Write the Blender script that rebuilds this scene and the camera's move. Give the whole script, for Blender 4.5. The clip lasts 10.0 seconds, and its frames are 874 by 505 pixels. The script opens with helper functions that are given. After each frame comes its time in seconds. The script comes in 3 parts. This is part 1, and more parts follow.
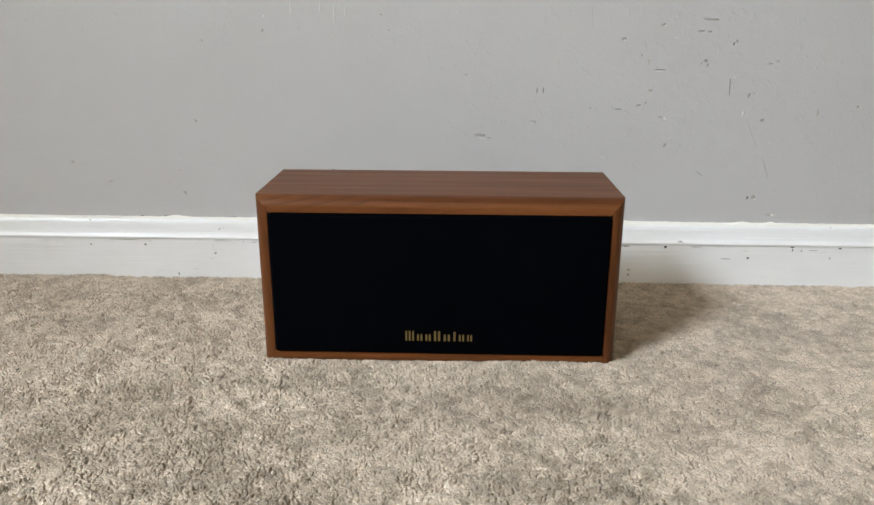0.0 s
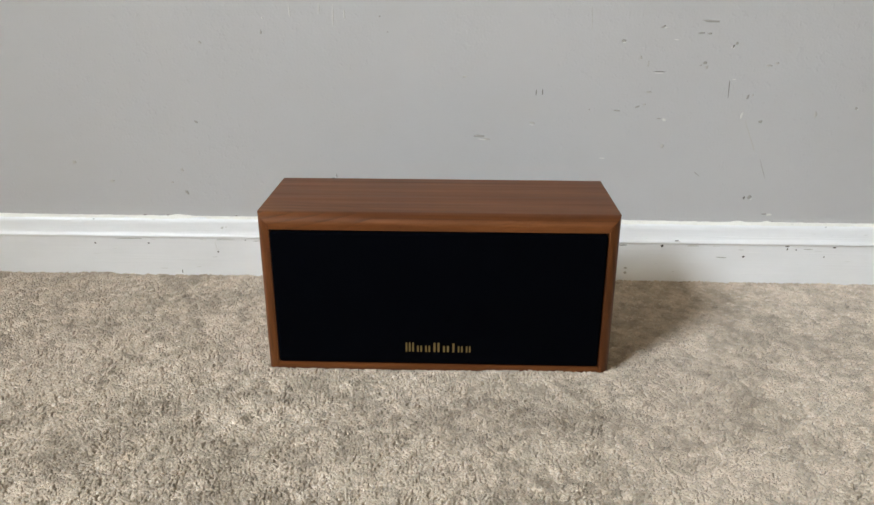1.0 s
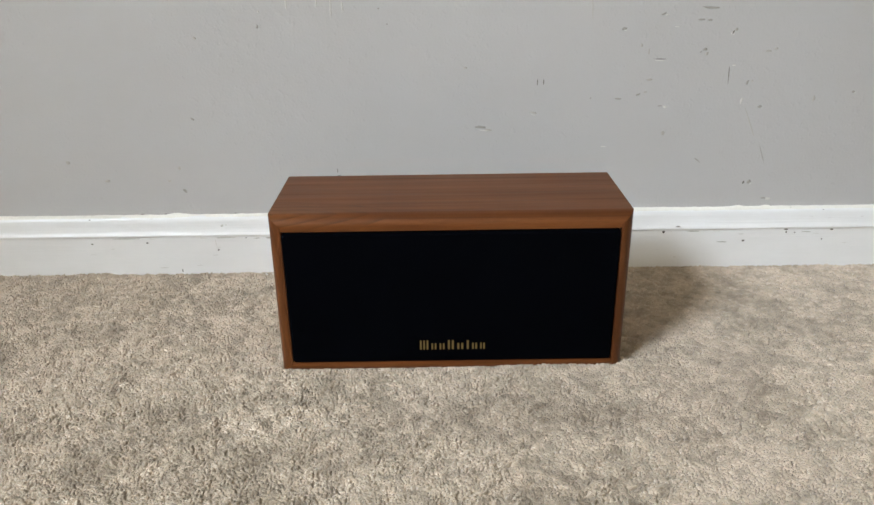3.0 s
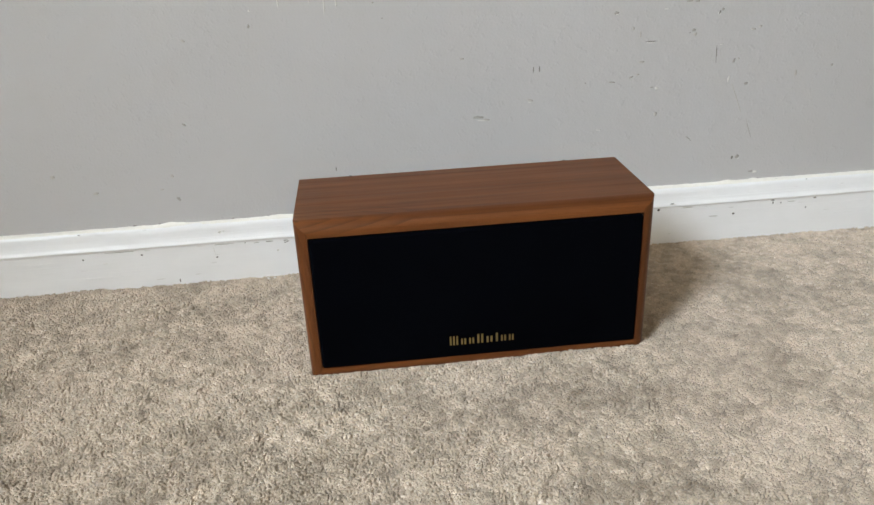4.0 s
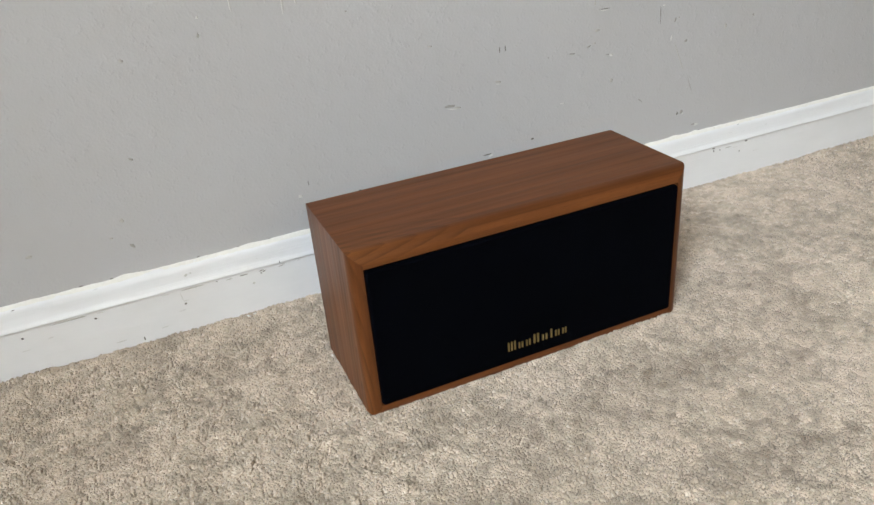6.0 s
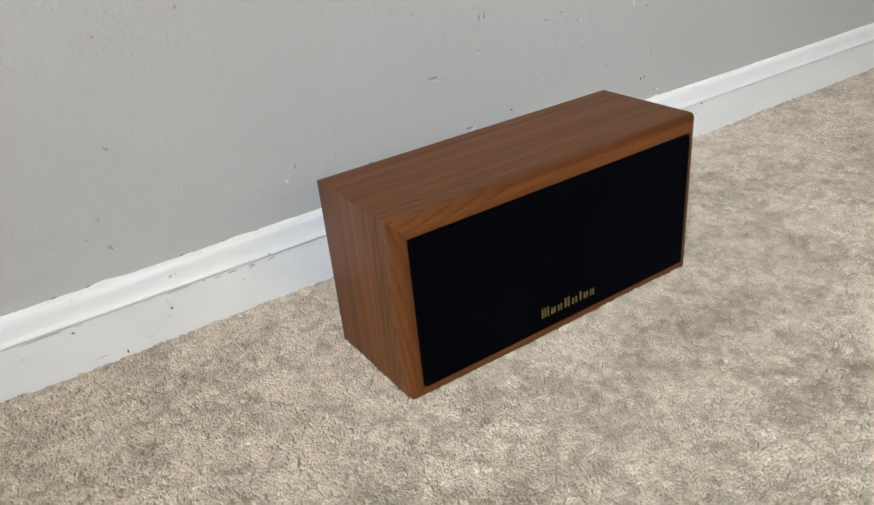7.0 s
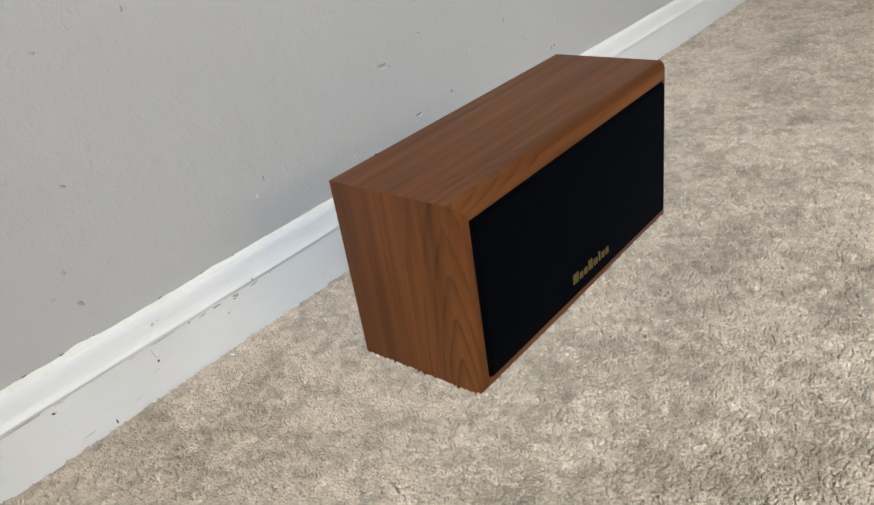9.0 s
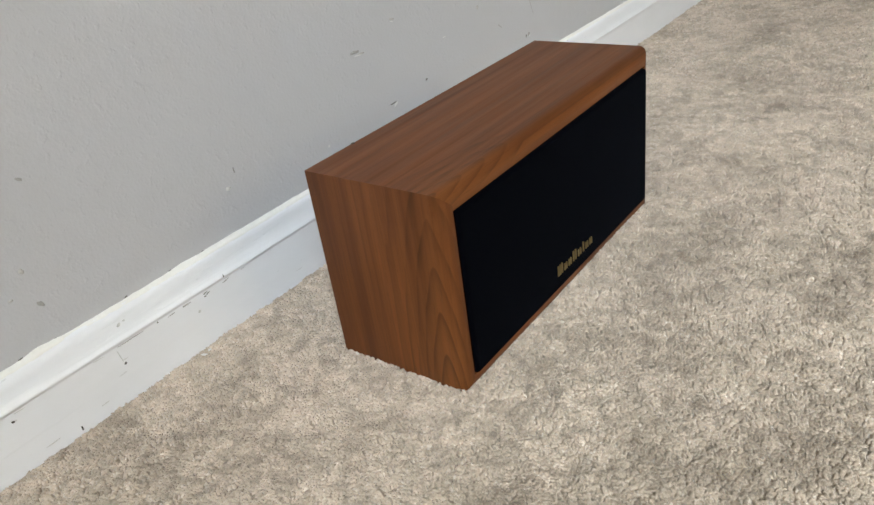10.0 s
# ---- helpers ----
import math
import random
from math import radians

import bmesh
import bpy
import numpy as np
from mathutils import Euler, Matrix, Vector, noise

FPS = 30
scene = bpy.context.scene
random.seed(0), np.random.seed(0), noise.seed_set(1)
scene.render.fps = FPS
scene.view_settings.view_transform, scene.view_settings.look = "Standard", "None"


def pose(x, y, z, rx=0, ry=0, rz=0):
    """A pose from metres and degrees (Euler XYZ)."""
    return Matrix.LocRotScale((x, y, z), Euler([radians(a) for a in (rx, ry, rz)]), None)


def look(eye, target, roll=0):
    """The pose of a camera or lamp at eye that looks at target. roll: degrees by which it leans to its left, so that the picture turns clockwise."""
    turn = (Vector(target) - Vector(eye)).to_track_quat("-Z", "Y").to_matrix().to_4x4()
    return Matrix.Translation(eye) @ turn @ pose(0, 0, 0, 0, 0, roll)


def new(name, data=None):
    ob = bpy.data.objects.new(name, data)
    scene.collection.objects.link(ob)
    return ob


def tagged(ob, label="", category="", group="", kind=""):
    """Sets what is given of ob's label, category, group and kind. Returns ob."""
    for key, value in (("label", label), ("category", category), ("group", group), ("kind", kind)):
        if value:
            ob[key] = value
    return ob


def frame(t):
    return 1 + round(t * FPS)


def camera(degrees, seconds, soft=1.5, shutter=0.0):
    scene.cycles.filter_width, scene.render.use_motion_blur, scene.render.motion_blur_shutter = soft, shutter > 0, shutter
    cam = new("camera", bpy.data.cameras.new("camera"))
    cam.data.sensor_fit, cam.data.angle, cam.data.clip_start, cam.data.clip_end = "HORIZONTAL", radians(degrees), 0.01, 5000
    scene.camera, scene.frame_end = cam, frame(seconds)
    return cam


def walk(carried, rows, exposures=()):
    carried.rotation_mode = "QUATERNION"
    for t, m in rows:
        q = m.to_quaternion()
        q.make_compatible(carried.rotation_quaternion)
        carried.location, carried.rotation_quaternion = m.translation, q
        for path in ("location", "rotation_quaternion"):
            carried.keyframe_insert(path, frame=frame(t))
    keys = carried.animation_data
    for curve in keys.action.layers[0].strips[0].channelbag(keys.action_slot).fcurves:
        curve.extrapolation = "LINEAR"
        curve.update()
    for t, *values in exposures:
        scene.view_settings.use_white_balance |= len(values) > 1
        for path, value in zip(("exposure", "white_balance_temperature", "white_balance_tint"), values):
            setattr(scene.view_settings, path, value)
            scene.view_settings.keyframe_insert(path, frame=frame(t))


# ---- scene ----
cam = camera(60.4, 10.0, soft=1.5)
PATH = [
    (0, (0.02, -0.712, 0.348), (-0.039, 1.193, -0.258), 0.2),
    (0.5, (0.02, -0.711, 0.382), (-0.04, 1.17, -0.295), 0.2),
    (1, (0.021, -0.704, 0.413), (-0.038, 1.159, -0.313), 0.1),
    (1.5, (0.016, -0.703, 0.436), (-0.04, 1.143, -0.331), -0.1),
    (2, (0.016, -0.7, 0.438), (-0.034, 1.14, -0.346), -0.1),
    (2.5, (0.008, -0.697, 0.433), (-0.031, 1.145, -0.347), -0.3),
    (4, (-0.109, -0.681, 0.452), (0.064, 1.126, -0.388), -2.4),
    (4.5, (-0.165, -0.669, 0.469), (0.107, 1.109, -0.406), -3.5),
    (5, (-0.212, -0.645, 0.48), (0.177, 1.095, -0.426), -4.0),
    (5.5, (-0.264, -0.599, 0.482), (0.254, 1.097, -0.443), -4.7),
    (7, (-0.432, -0.472, 0.434), (0.487, 1.035, -0.505), -5.7),
    (7.5, (-0.474, -0.427, 0.418), (0.559, 1.007, -0.519), -6.7),
    (8, (-0.511, -0.387, 0.42), (0.621, 0.962, -0.527), -7.9),
    (8.5, (-0.541, -0.354, 0.417), (0.68, 0.916, -0.53), -8.8),
    (9, (-0.554, -0.32, 0.414), (0.725, 0.876, -0.552), -9.1),
    (9.5, (-0.548, -0.303, 0.41), (0.759, 0.852, -0.568), -9.2),
    (10, (-0.546, -0.297, 0.401), (0.779, 0.83, -0.587), -8.6),
]
walk(cam, [(t, look(eye, target, roll)) for t, eye, target, roll in PATH])

# ---- world, lights ----
world = bpy.data.worlds.new("sky")
scene.world = world
world.use_nodes = True
wn, wl = world.node_tree.nodes, world.node_tree.links
sky = wn.new("ShaderNodeTexSky")
sky.sky_type, sky.sun_disc = "NISHITA", False
sky.sun_elevation, sky.sun_rotation = radians(42), radians(20)
wl.new(sky.outputs["Color"], wn["Background"].inputs["Color"])
wn["Background"].inputs["Strength"].default_value = 0.05

# room: x right, y towards the painted wall, z up; the speaker's front stands on y = 0
WALL_Y, LEFT_X, RIGHT_X, FRONT_Y, CEIL_Z, BASE_Z = 0.28, -1.8, 2.9, -2.75, 2.95, -0.012
WIN = (-2.60, -1.15, 1.36, 2.85)      # high window in the left wall: y0, y1, z0, z1
WIN2 = (-0.75, 0.60, 0.95, 2.05)       # window behind the camera: x0, x1, z0, z1
WIN3 = (-0.56, 0.23, 0.45, 2.05)      # second window in the left wall: y0, y1, z0, z1


def area(name, at, to, w, h, watts, colour):
    data = bpy.data.lights.new(name, "AREA")
    data.shape, data.size, data.size_y, data.energy, data.color = "RECTANGLE", w, h, watts, colour
    ob = new(name, data)
    ob.matrix_world = look(at, to)
    return ob


# a bright, cool patch of sky outside the high window, and warmer daylight in the two others
area("sky_patch", (-3.99, -3.615, 4.275), (0, 0, 0), 1.65, 1.35, 458, (0.787, 0.89, 0.985))
area("window_light", ((WIN2[0] + WIN2[1]) / 2, FRONT_Y - 0.06, (WIN2[2] + WIN2[3]) / 2), ((WIN2[0] + WIN2[1]) / 2, 0, 0.5), WIN2[1] - WIN2[0], WIN2[3] - WIN2[2], 18.5, (1.0, 0.85, 0.57))
area("window_light", (LEFT_X - 0.06, (WIN3[0] + WIN3[1]) / 2, (WIN3[2] + WIN3[3]) / 2), (0, (WIN3[0] + WIN3[1]) / 2, 0.5), WIN3[1] - WIN3[0], WIN3[3] - WIN3[2], 4.6, (1.0, 0.82, 0.54))


# ---- materials ----
def material(name, rough=0.5, colour=(0.5, 0.5, 0.5), metal=0.0, spec=0.5):
    m = bpy.data.materials.new(name)
    m.use_nodes = True
    b = m.node_tree.nodes["Principled BSDF"]
    b.inputs["Base Color"].default_value = (*colour, 1)
    b.inputs["Roughness"].default_value = rough
    b.inputs["Metallic"].default_value = metal
    b.inputs["Specular IOR Level"].default_value = spec
    return m, m.node_tree, b


def node(tree, kind, inputs=(), **props):
    n = tree.nodes.new(kind)
    for k, v in props.items():
        setattr(n, k, v)
    for k, v in dict(inputs).items():
        if isinstance(v, bpy.types.NodeSocket):
            tree.links.new(v, n.inputs[k])
        else:
            n.inputs[k].default_value = v
    return n


def maths(tree, op, a, b=0.0, c=0.0):
    return node(tree, "ShaderNodeMath", {0: a, 1: b, 2: c}, operation=op).outputs[0]


def place(tree, scale=(1, 1, 1), at=(0, 0, 0)):
    co = node(tree, "ShaderNodeTexCoord")
    return node(tree, "ShaderNodeMapping", {"Vector": co.outputs["Object"], "Scale": scale, "Location": at}).outputs[0]


def noise_tex(tree, vec, scale, detail=2.0, rough=0.5, distortion=0.0):
    return node(tree, "ShaderNodeTexNoise", {"Vector": vec, "Scale": scale, "Detail": detail, "Roughness": rough, "Distortion": distortion}).outputs[0]


def ramp(tree, fac, *stops):
    r = node(tree, "ShaderNodeValToRGB", {"Fac": fac})
    e = r.color_ramp.elements
    while len(e) < len(stops):
        e.new(0.5)
    for el, (p, c) in zip(e, stops):
        el.position, el.color = p, (*c, 1)
    return r.outputs[0]


def mixed(tree, fac, a, b, blend="MIX"):
    n = node(tree, "ShaderNodeMix", {0: fac}, data_type="RGBA", blend_type=blend)
    for k, v in ((6, a), (7, b)):
        if isinstance(v, bpy.types.NodeSocket):
            tree.links.new(v, n.inputs[k])
        else:
            n.inputs[k].default_value = (*v, 1)
    return n.outputs[2]


def bump(tree, bsdf, height, strength, distance):
    n = node(tree, "ShaderNodeBump", {"Height": height, "Strength": strength, "Distance": distance})
    tree.links.new(n.outputs[0], bsdf.inputs["Normal"])


def wood_material(name, pith_x, pith_y, rise, shift):
    """Flat-sawn veneer, grain along x: growth rings round a pith that dives away along x, which gives nested arches near it and straight grain beyond."""
    m, t, b = material(name, 0.4, spec=0.18)
    loc = node(t, "ShaderNodeSeparateXYZ", {0: place(t)})
    # the veneer is bent over the rounded front edge: measure across the grain along the surface
    over = maths(t, "ADD", loc.outputs[1], loc.outputs[2])
    sheet = node(t, "ShaderNodeCombineXYZ", {"X": maths(t, "ADD", loc.outputs[0], shift), "Y": maths(t, "ADD", over, shift * 0.37), "Z": 0.0}).outputs[0]

    def stretched(sx, sy):
        return node(t, "ShaderNodeMapping", {"Vector": sheet, "Scale": (sx, sy, 1.0)}).outputs[0]
    offset = maths(t, "SUBTRACT", over, pith_y)
    calm = maths(t, "SUBTRACT", 1.0, maths(t, "EXPONENT", maths(t, "MULTIPLY", maths(t, "MULTIPLY", offset, offset), -700.0)))
    wander = maths(t, "MULTIPLY", maths(t, "SUBTRACT", noise_tex(t, stretched(7.0, 16.0), 1.0, 2.0, 0.5), 0.5), 0.022)
    wobble = maths(t, "MULTIPLY", maths(t, "SUBTRACT", noise_tex(t, stretched(22.0, 90.0), 1.0, 2.0, 0.5), 0.5), 0.0030)
    dv = maths(t, "ADD", maths(t, "ADD", offset, maths(t, "MULTIPLY", wander, calm)), wobble)
    across = maths(t, "MULTIPLY", dv, dv)
    near = maths(t, "EXPONENT", maths(t, "MULTIPLY", across, -800.0))
    du = maths(t, "MAXIMUM", maths(t, "MINIMUM", maths(t, "MULTIPLY", maths(t, "SUBTRACT", loc.outputs[0], pith_x), rise), 0.040), -0.01)
    r = maths(t, "ADD", maths(t, "SQRT", maths(t, "ADD", across, 0.000016)), maths(t, "MULTIPLY", du, near))
    phase = maths(t, "ADD", maths(t, "MULTIPLY", r, 102.0), maths(t, "MULTIPLY", maths(t, "MULTIPLY", noise_tex(t, stretched(2.0, 48.0), 1.0, 2.0), calm), 3.2))
    ring = maths(t, "FRACT", phase)
    late = maths(t, "MULTIPLY", maths(t, "POWER", ring, 3.0), maths(t, "SUBTRACT", 1.0, maths(t, "POWER", ring, 26.0)))
    strength = ramp(t, noise_tex(t, stretched(3.0, 120.0), 1.0, 1.0), (0.36, (0.3, 0.3, 0.3)), (0.60, (1, 1, 1)))
    strength = maths(t, "MULTIPLY", strength, maths(t, "MULTIPLY_ADD", near, 0.6, 0.4))
    heart = maths(t, "EXPONENT", maths(t, "MULTIPLY", maths(t, "MULTIPLY", r, r), -1300.0))
    band = noise_tex(t, stretched(1.6, 34.0), 1.0, 3.5, 0.6, 0.3)
    streak = ramp(t, noise_tex(t, stretched(4.0, 130.0), 1.0, 3.0, 0.6), (0.38, (0, 0, 0)), (0.72, (1, 1, 1)))
    lines = ramp(t, noise_tex(t, stretched(9.0, 620.0), 1.0, 2.0, 0.55), (0.55, (0, 0, 0)), (0.66, (1, 1, 1)))
    pores = noise_tex(t, stretched(70.0, 1500.0), 1.0, 2.0, 0.6)
    pore = ramp(t, pores, (0.56, (0, 0, 0)), (0.68, (1, 1, 1)))
    body = ramp(t, band, (0.28, (0.060, 0.0188, 0.0060)), (0.5, (0.124, 0.0400, 0.0112)), (0.72, (0.196, 0.0665, 0.0180)))
    body = mixed(t, maths(t, "MULTIPLY", heart, 0.45), body, (0.225, 0.082, 0.021))
    body = mixed(t, maths(t, "MULTIPLY", late, maths(t, "MULTIPLY", strength, 0.82)), body, (0.026, 0.0088, 0.0034))
    body = mixed(t, maths(t, "MULTIPLY", streak, 0.24), body, (0.062, 0.0225, 0.0076))
    body = mixed(t, maths(t, "MULTIPLY", lines, 0.20), body, (0.040, 0.0140, 0.0050))
    body = mixed(t, maths(t, "MULTIPLY", pore, 0.3), body, (0.035, 0.012, 0.005))
    t.links.new(body, b.inputs["Base Color"])
    t.links.new(maths(t, "ADD", maths(t, "MULTIPLY", streak, 0.12), 0.36), b.inputs["Roughness"])
    bump(t, b, maths(t, "SUBTRACT", streak, maths(t, "MULTIPLY", pores, 0.6)), 0.08, 0.0005)
    return m


def cloth_material():
    m, t, b = material("black_grille_cloth", 0.9, (0.002, 0.002, 0.003), spec=0.03)
    co = place(t)
    sep = node(t, "ShaderNodeSeparateXYZ", {0: co})
    wx = maths(t, "SINE", maths(t, "MULTIPLY", sep.outputs[0], 5200))
    wz = maths(t, "SINE", maths(t, "MULTIPLY", sep.outputs[2], 5200))
    weave = maths(t, "MULTIPLY", wx, wz)
    dust = ramp(t, noise_tex(t, co, 420, 2.0), (0.70, (0, 0, 0)), (0.76, (1, 1, 1)))
    fuzz = noise_tex(t, co, 24, 3.0)
    base = mixed(t, fuzz, (0.0003, 0.0004, 0.0010), (0.0006, 0.0009, 0.0022))
    t.links.new(mixed(t, maths(t, "MULTIPLY", dust, 0.2), base, (0.02, 0.02, 0.024)), b.inputs["Base Color"])
    bump(t, b, weave, 0.35, 0.0003)
    b.inputs["Sheen Weight"].default_value, b.inputs["Sheen Roughness"].default_value = 0.008, 0.4
    b.inputs["Sheen Tint"].default_value = (0.55, 0.7, 1.0, 1)
    return m


def wall_material():
    m, t, b = material("greige_wall_paint", 0.5, spec=0.4)
    co = place(t)
    cloud = noise_tex(t, co, 2.6, 4.0, 0.55)
    smear = noise_tex(t, place(t, (7, 7, 16)), 1.0, 3.0)
    grime = ramp(t, noise_tex(t, co, 150, 2.0), (0.69, (0, 0, 0)), (0.78, (1, 1, 1)))
    base = mixed(t, cloud, (0.468, 0.460, 0.458), (0.512, 0.505, 0.508))
    base = mixed(t, maths(t, "MULTIPLY", smear, 0.25), base, (0.442, 0.438, 0.434))
    base = mixed(t, maths(t, "MULTIPLY", grime, 0.10), base, (0.3, 0.28, 0.25))
    t.links.new(base, b.inputs["Base Color"])
    t.links.new(maths(t, "ADD", maths(t, "MULTIPLY", smear, 0.15), 0.42), b.inputs["Roughness"])
    peel = maths(t, "ADD", noise_tex(t, co, 300, 3.0), maths(t, "MULTIPLY", noise_tex(t, co, 38, 2.0), 2.5))
    bead = ramp(t, noise_tex(t, co, 120, 2.0), (0.60, (0, 0, 0)), (0.75, (1, 1, 1)))
    bump(t, b, maths(t, "ADD", peel, maths(t, "MULTIPLY", bead, 0.8)), 0.30, 0.0012)
    return m


def trim_material():
    m, t, b = material("white_gloss_trim_paint", 0.32, spec=0.5)
    brush = noise_tex(t, place(t, (9, 300, 300)), 1.0, 3.0)
    dirt = noise_tex(t, place(t, (14, 40, 40)), 1.0, 4.0, 0.6)
    base = mixed(t, dirt, (0.765, 0.767, 0.770), (0.855, 0.858, 0.864))
    fleck = ramp(t, noise_tex(t, place(t, (60, 190, 190)), 1.0, 3.0), (0.71, (0, 0, 0)), (0.75, (1, 1, 1)))
    base = mixed(t, maths(t, "MULTIPLY", fleck, 0.35), base, (0.45, 0.44, 0.42))
    t.links.new(base, b.inputs["Base Color"])
    t.links.new(maths(t, "ADD", maths(t, "MULTIPLY", dirt, 0.2), 0.24), b.inputs["Roughness"])
    stroke = ramp(t, noise_tex(t, place(t, (5, 420, 420)), 1.0, 2.0), (0.60, (0, 0, 0)), (0.74, (1, 1, 1)))
    bump(t, b, maths(t, "ADD", brush, maths(t, "MULTIPLY", stroke, 0.6)), 0.35, 0.0009)
    return m


def carpet_material(name, base_only):
    m, t, b = material(name, 0.95, spec=0.05)
    co = place(t)
    yarn = node(t, "ShaderNodeNewGeometry").outputs["Random Per Island"]
    if base_only:
        yarn = noise_tex(t, co, 400.0, 2.0)
        bump(t, b, noise_tex(t, co, 520, 2.0), 0.5, 0.0015)
    base = ramp(t, yarn, (0.0, (0.585, 0.474, 0.366)), (0.4, (0.622, 0.513, 0.402)), (0.90, (0.660, 0.554, 0.444)), (1.0, (0.78, 0.69, 0.58)))
    patch = ramp(t, noise_tex(t, co, 17.0, 4.0, 0.62, 0.6), (0.46, (0, 0, 0)), (0.66, (0.35, 0.35, 0.35)))
    clump = ramp(t, noise_tex(t, co, 42.0, 3.0, 0.6, 0.4), (0.47, (0, 0, 0)), (0.62, (0.45, 0.45, 0.45)))
    fine = ramp(t, noise_tex(t, co, 110.0, 3.0, 0.6), (0.46, (0, 0, 0)), (0.60, (0.55, 0.55, 0.55)))
    blush = ramp(t, noise_tex(t, co, 5.5, 2.0), (0.48, (0, 0, 0)), (0.62, (0.35, 0.35, 0.35)))
    base = mixed(t, patch, base, (0.40, 0.335, 0.252))
    base = mixed(t, clump, base, (0.40, 0.340, 0.262))
    base = mixed(t, fine, base, (0.42, 0.355, 0.275))
    base = mixed(t, blush, base, (0.56, 0.46, 0.368))
    if base_only:
        soil_nap = ramp(t, noise_tex(t, co, 60.0, 4.0, 0.65), (0.40, (0.12, 0.12, 0.12)), (0.62, (0.62, 0.62, 0.62)))
    else:
        soil_nap = node(t, "ShaderNodeAttribute", attribute_name="soil_nap").outputs["Fac"]
    # random soil; on the yarn it also carries the trodden nap's shading as colour
    base = mixed(t, maths(t, "MULTIPLY", soil_nap, 0.95), base, (0.162, 0.128, 0.092))
    t.links.new(base, b.inputs["Base Color"])
    b.inputs["Sheen Weight"].default_value, b.inputs["Sheen Roughness"].default_value = 0.22, 0.5
    return m


def mottled(name, a, c, rough=0.6, scale=300, metal=0.0):
    m, t, b = material(name, rough, a, metal)
    t.links.new(mixed(t, noise_tex(t, place(t), scale, 3.0), a, c), b.inputs["Base Color"])
    return m


WOOD_TOP, WOOD_SIDE = wood_material("walnut_veneer_long", -0.195, 0.009, 0.31, 0.0), wood_material("walnut_veneer_upright", -0.075, 0.017, 0.24, 2.3)
CLOTH, WALL, TRIM = cloth_material(), wall_material(), trim_material()
PILE, BACKING = carpet_material("cut_pile_yarn", False), carpet_material("carpet_base", True)
GOLD = mottled("brass_badge", (0.50, 0.385, 0.17), (0.38, 0.29, 0.12), 0.32, 500, 0.9)
SCUFF = mottled("grey_scuff", (0.29, 0.28, 0.26), (0.43, 0.415, 0.38), 0.7, 900)
FAINT = mottled("faint_scuff", (0.40, 0.385, 0.35), (0.52, 0.50, 0.46), 0.6, 900)
NICK = mottled("grey_nick", (0.10, 0.092, 0.08), (0.22, 0.205, 0.18), 0.8, 900)
HOLE = mottled("dark_nick", (0.035, 0.03, 0.025), (0.10, 0.085, 0.07), 0.8, 900)
# white of bare chips, and of highlights painted beside knocks in the wall
CHIP_GLINT = mottled("white_chip_glint", (0.70, 0.69, 0.66), (0.60, 0.59, 0.56), 0.6, 700)
PALE = mottled("pale_scuff", (0.66, 0.65, 0.62), (0.56, 0.55, 0.53), 0.6, 700)
CAULK = mottled("cream_caulk", (0.86, 0.84, 0.78), (0.75, 0.73, 0.67), 0.55, 260)
BOARD = mottled("raw_chipboard", (0.10, 0.07, 0.045), (0.16, 0.115, 0.075), 0.9, 400)
CEIL = mottled("flat_ceiling_white", (0.78, 0.77, 0.75), (0.82, 0.81, 0.79), 0.9, 30)
GLASS, gt, gb = material("window_glass", 0.02, (1, 1, 1))
gb.inputs["Transmission Weight"].default_value = 1.0


# ---- building helpers ----
def mesh_of(bm, name, mat, smooth=False):
    bmesh.ops.recalc_face_normals(bm, faces=bm.faces)
    me = bpy.data.meshes.new(name)
    bm.to_mesh(me)
    bm.free()
    me.materials.append(mat)
    if smooth:
        for p in me.polygons:
            p.use_smooth = True
    return me


def part(name, bm, mat, parent, label="", smooth=False):
    ob = new(name, mesh_of(bm, name, mat, smooth))
    ob.parent = parent
    return tagged(ob, label) if label else ob


def add_box(bm, x0, x1, y0, y1, z0, z1, bevel=0.0):
    r = bmesh.ops.create_cube(bm, size=1)
    for v in r["verts"]:
        v.co = ((x0 + x1) / 2 + v.co.x * (x1 - x0), (y0 + y1) / 2 + v.co.y * (y1 - y0), (z0 + z1) / 2 + v.co.z * (z1 - z0))
    if bevel:
        edges = list({e for v in r["verts"] for e in v.link_edges})
        bmesh.ops.bevel(bm, geom=edges, offset=bevel, segments=2, affect="EDGES")
    return bm


def box(*a, bevel=0.0):
    return add_box(bmesh.new(), *a, bevel=bevel)


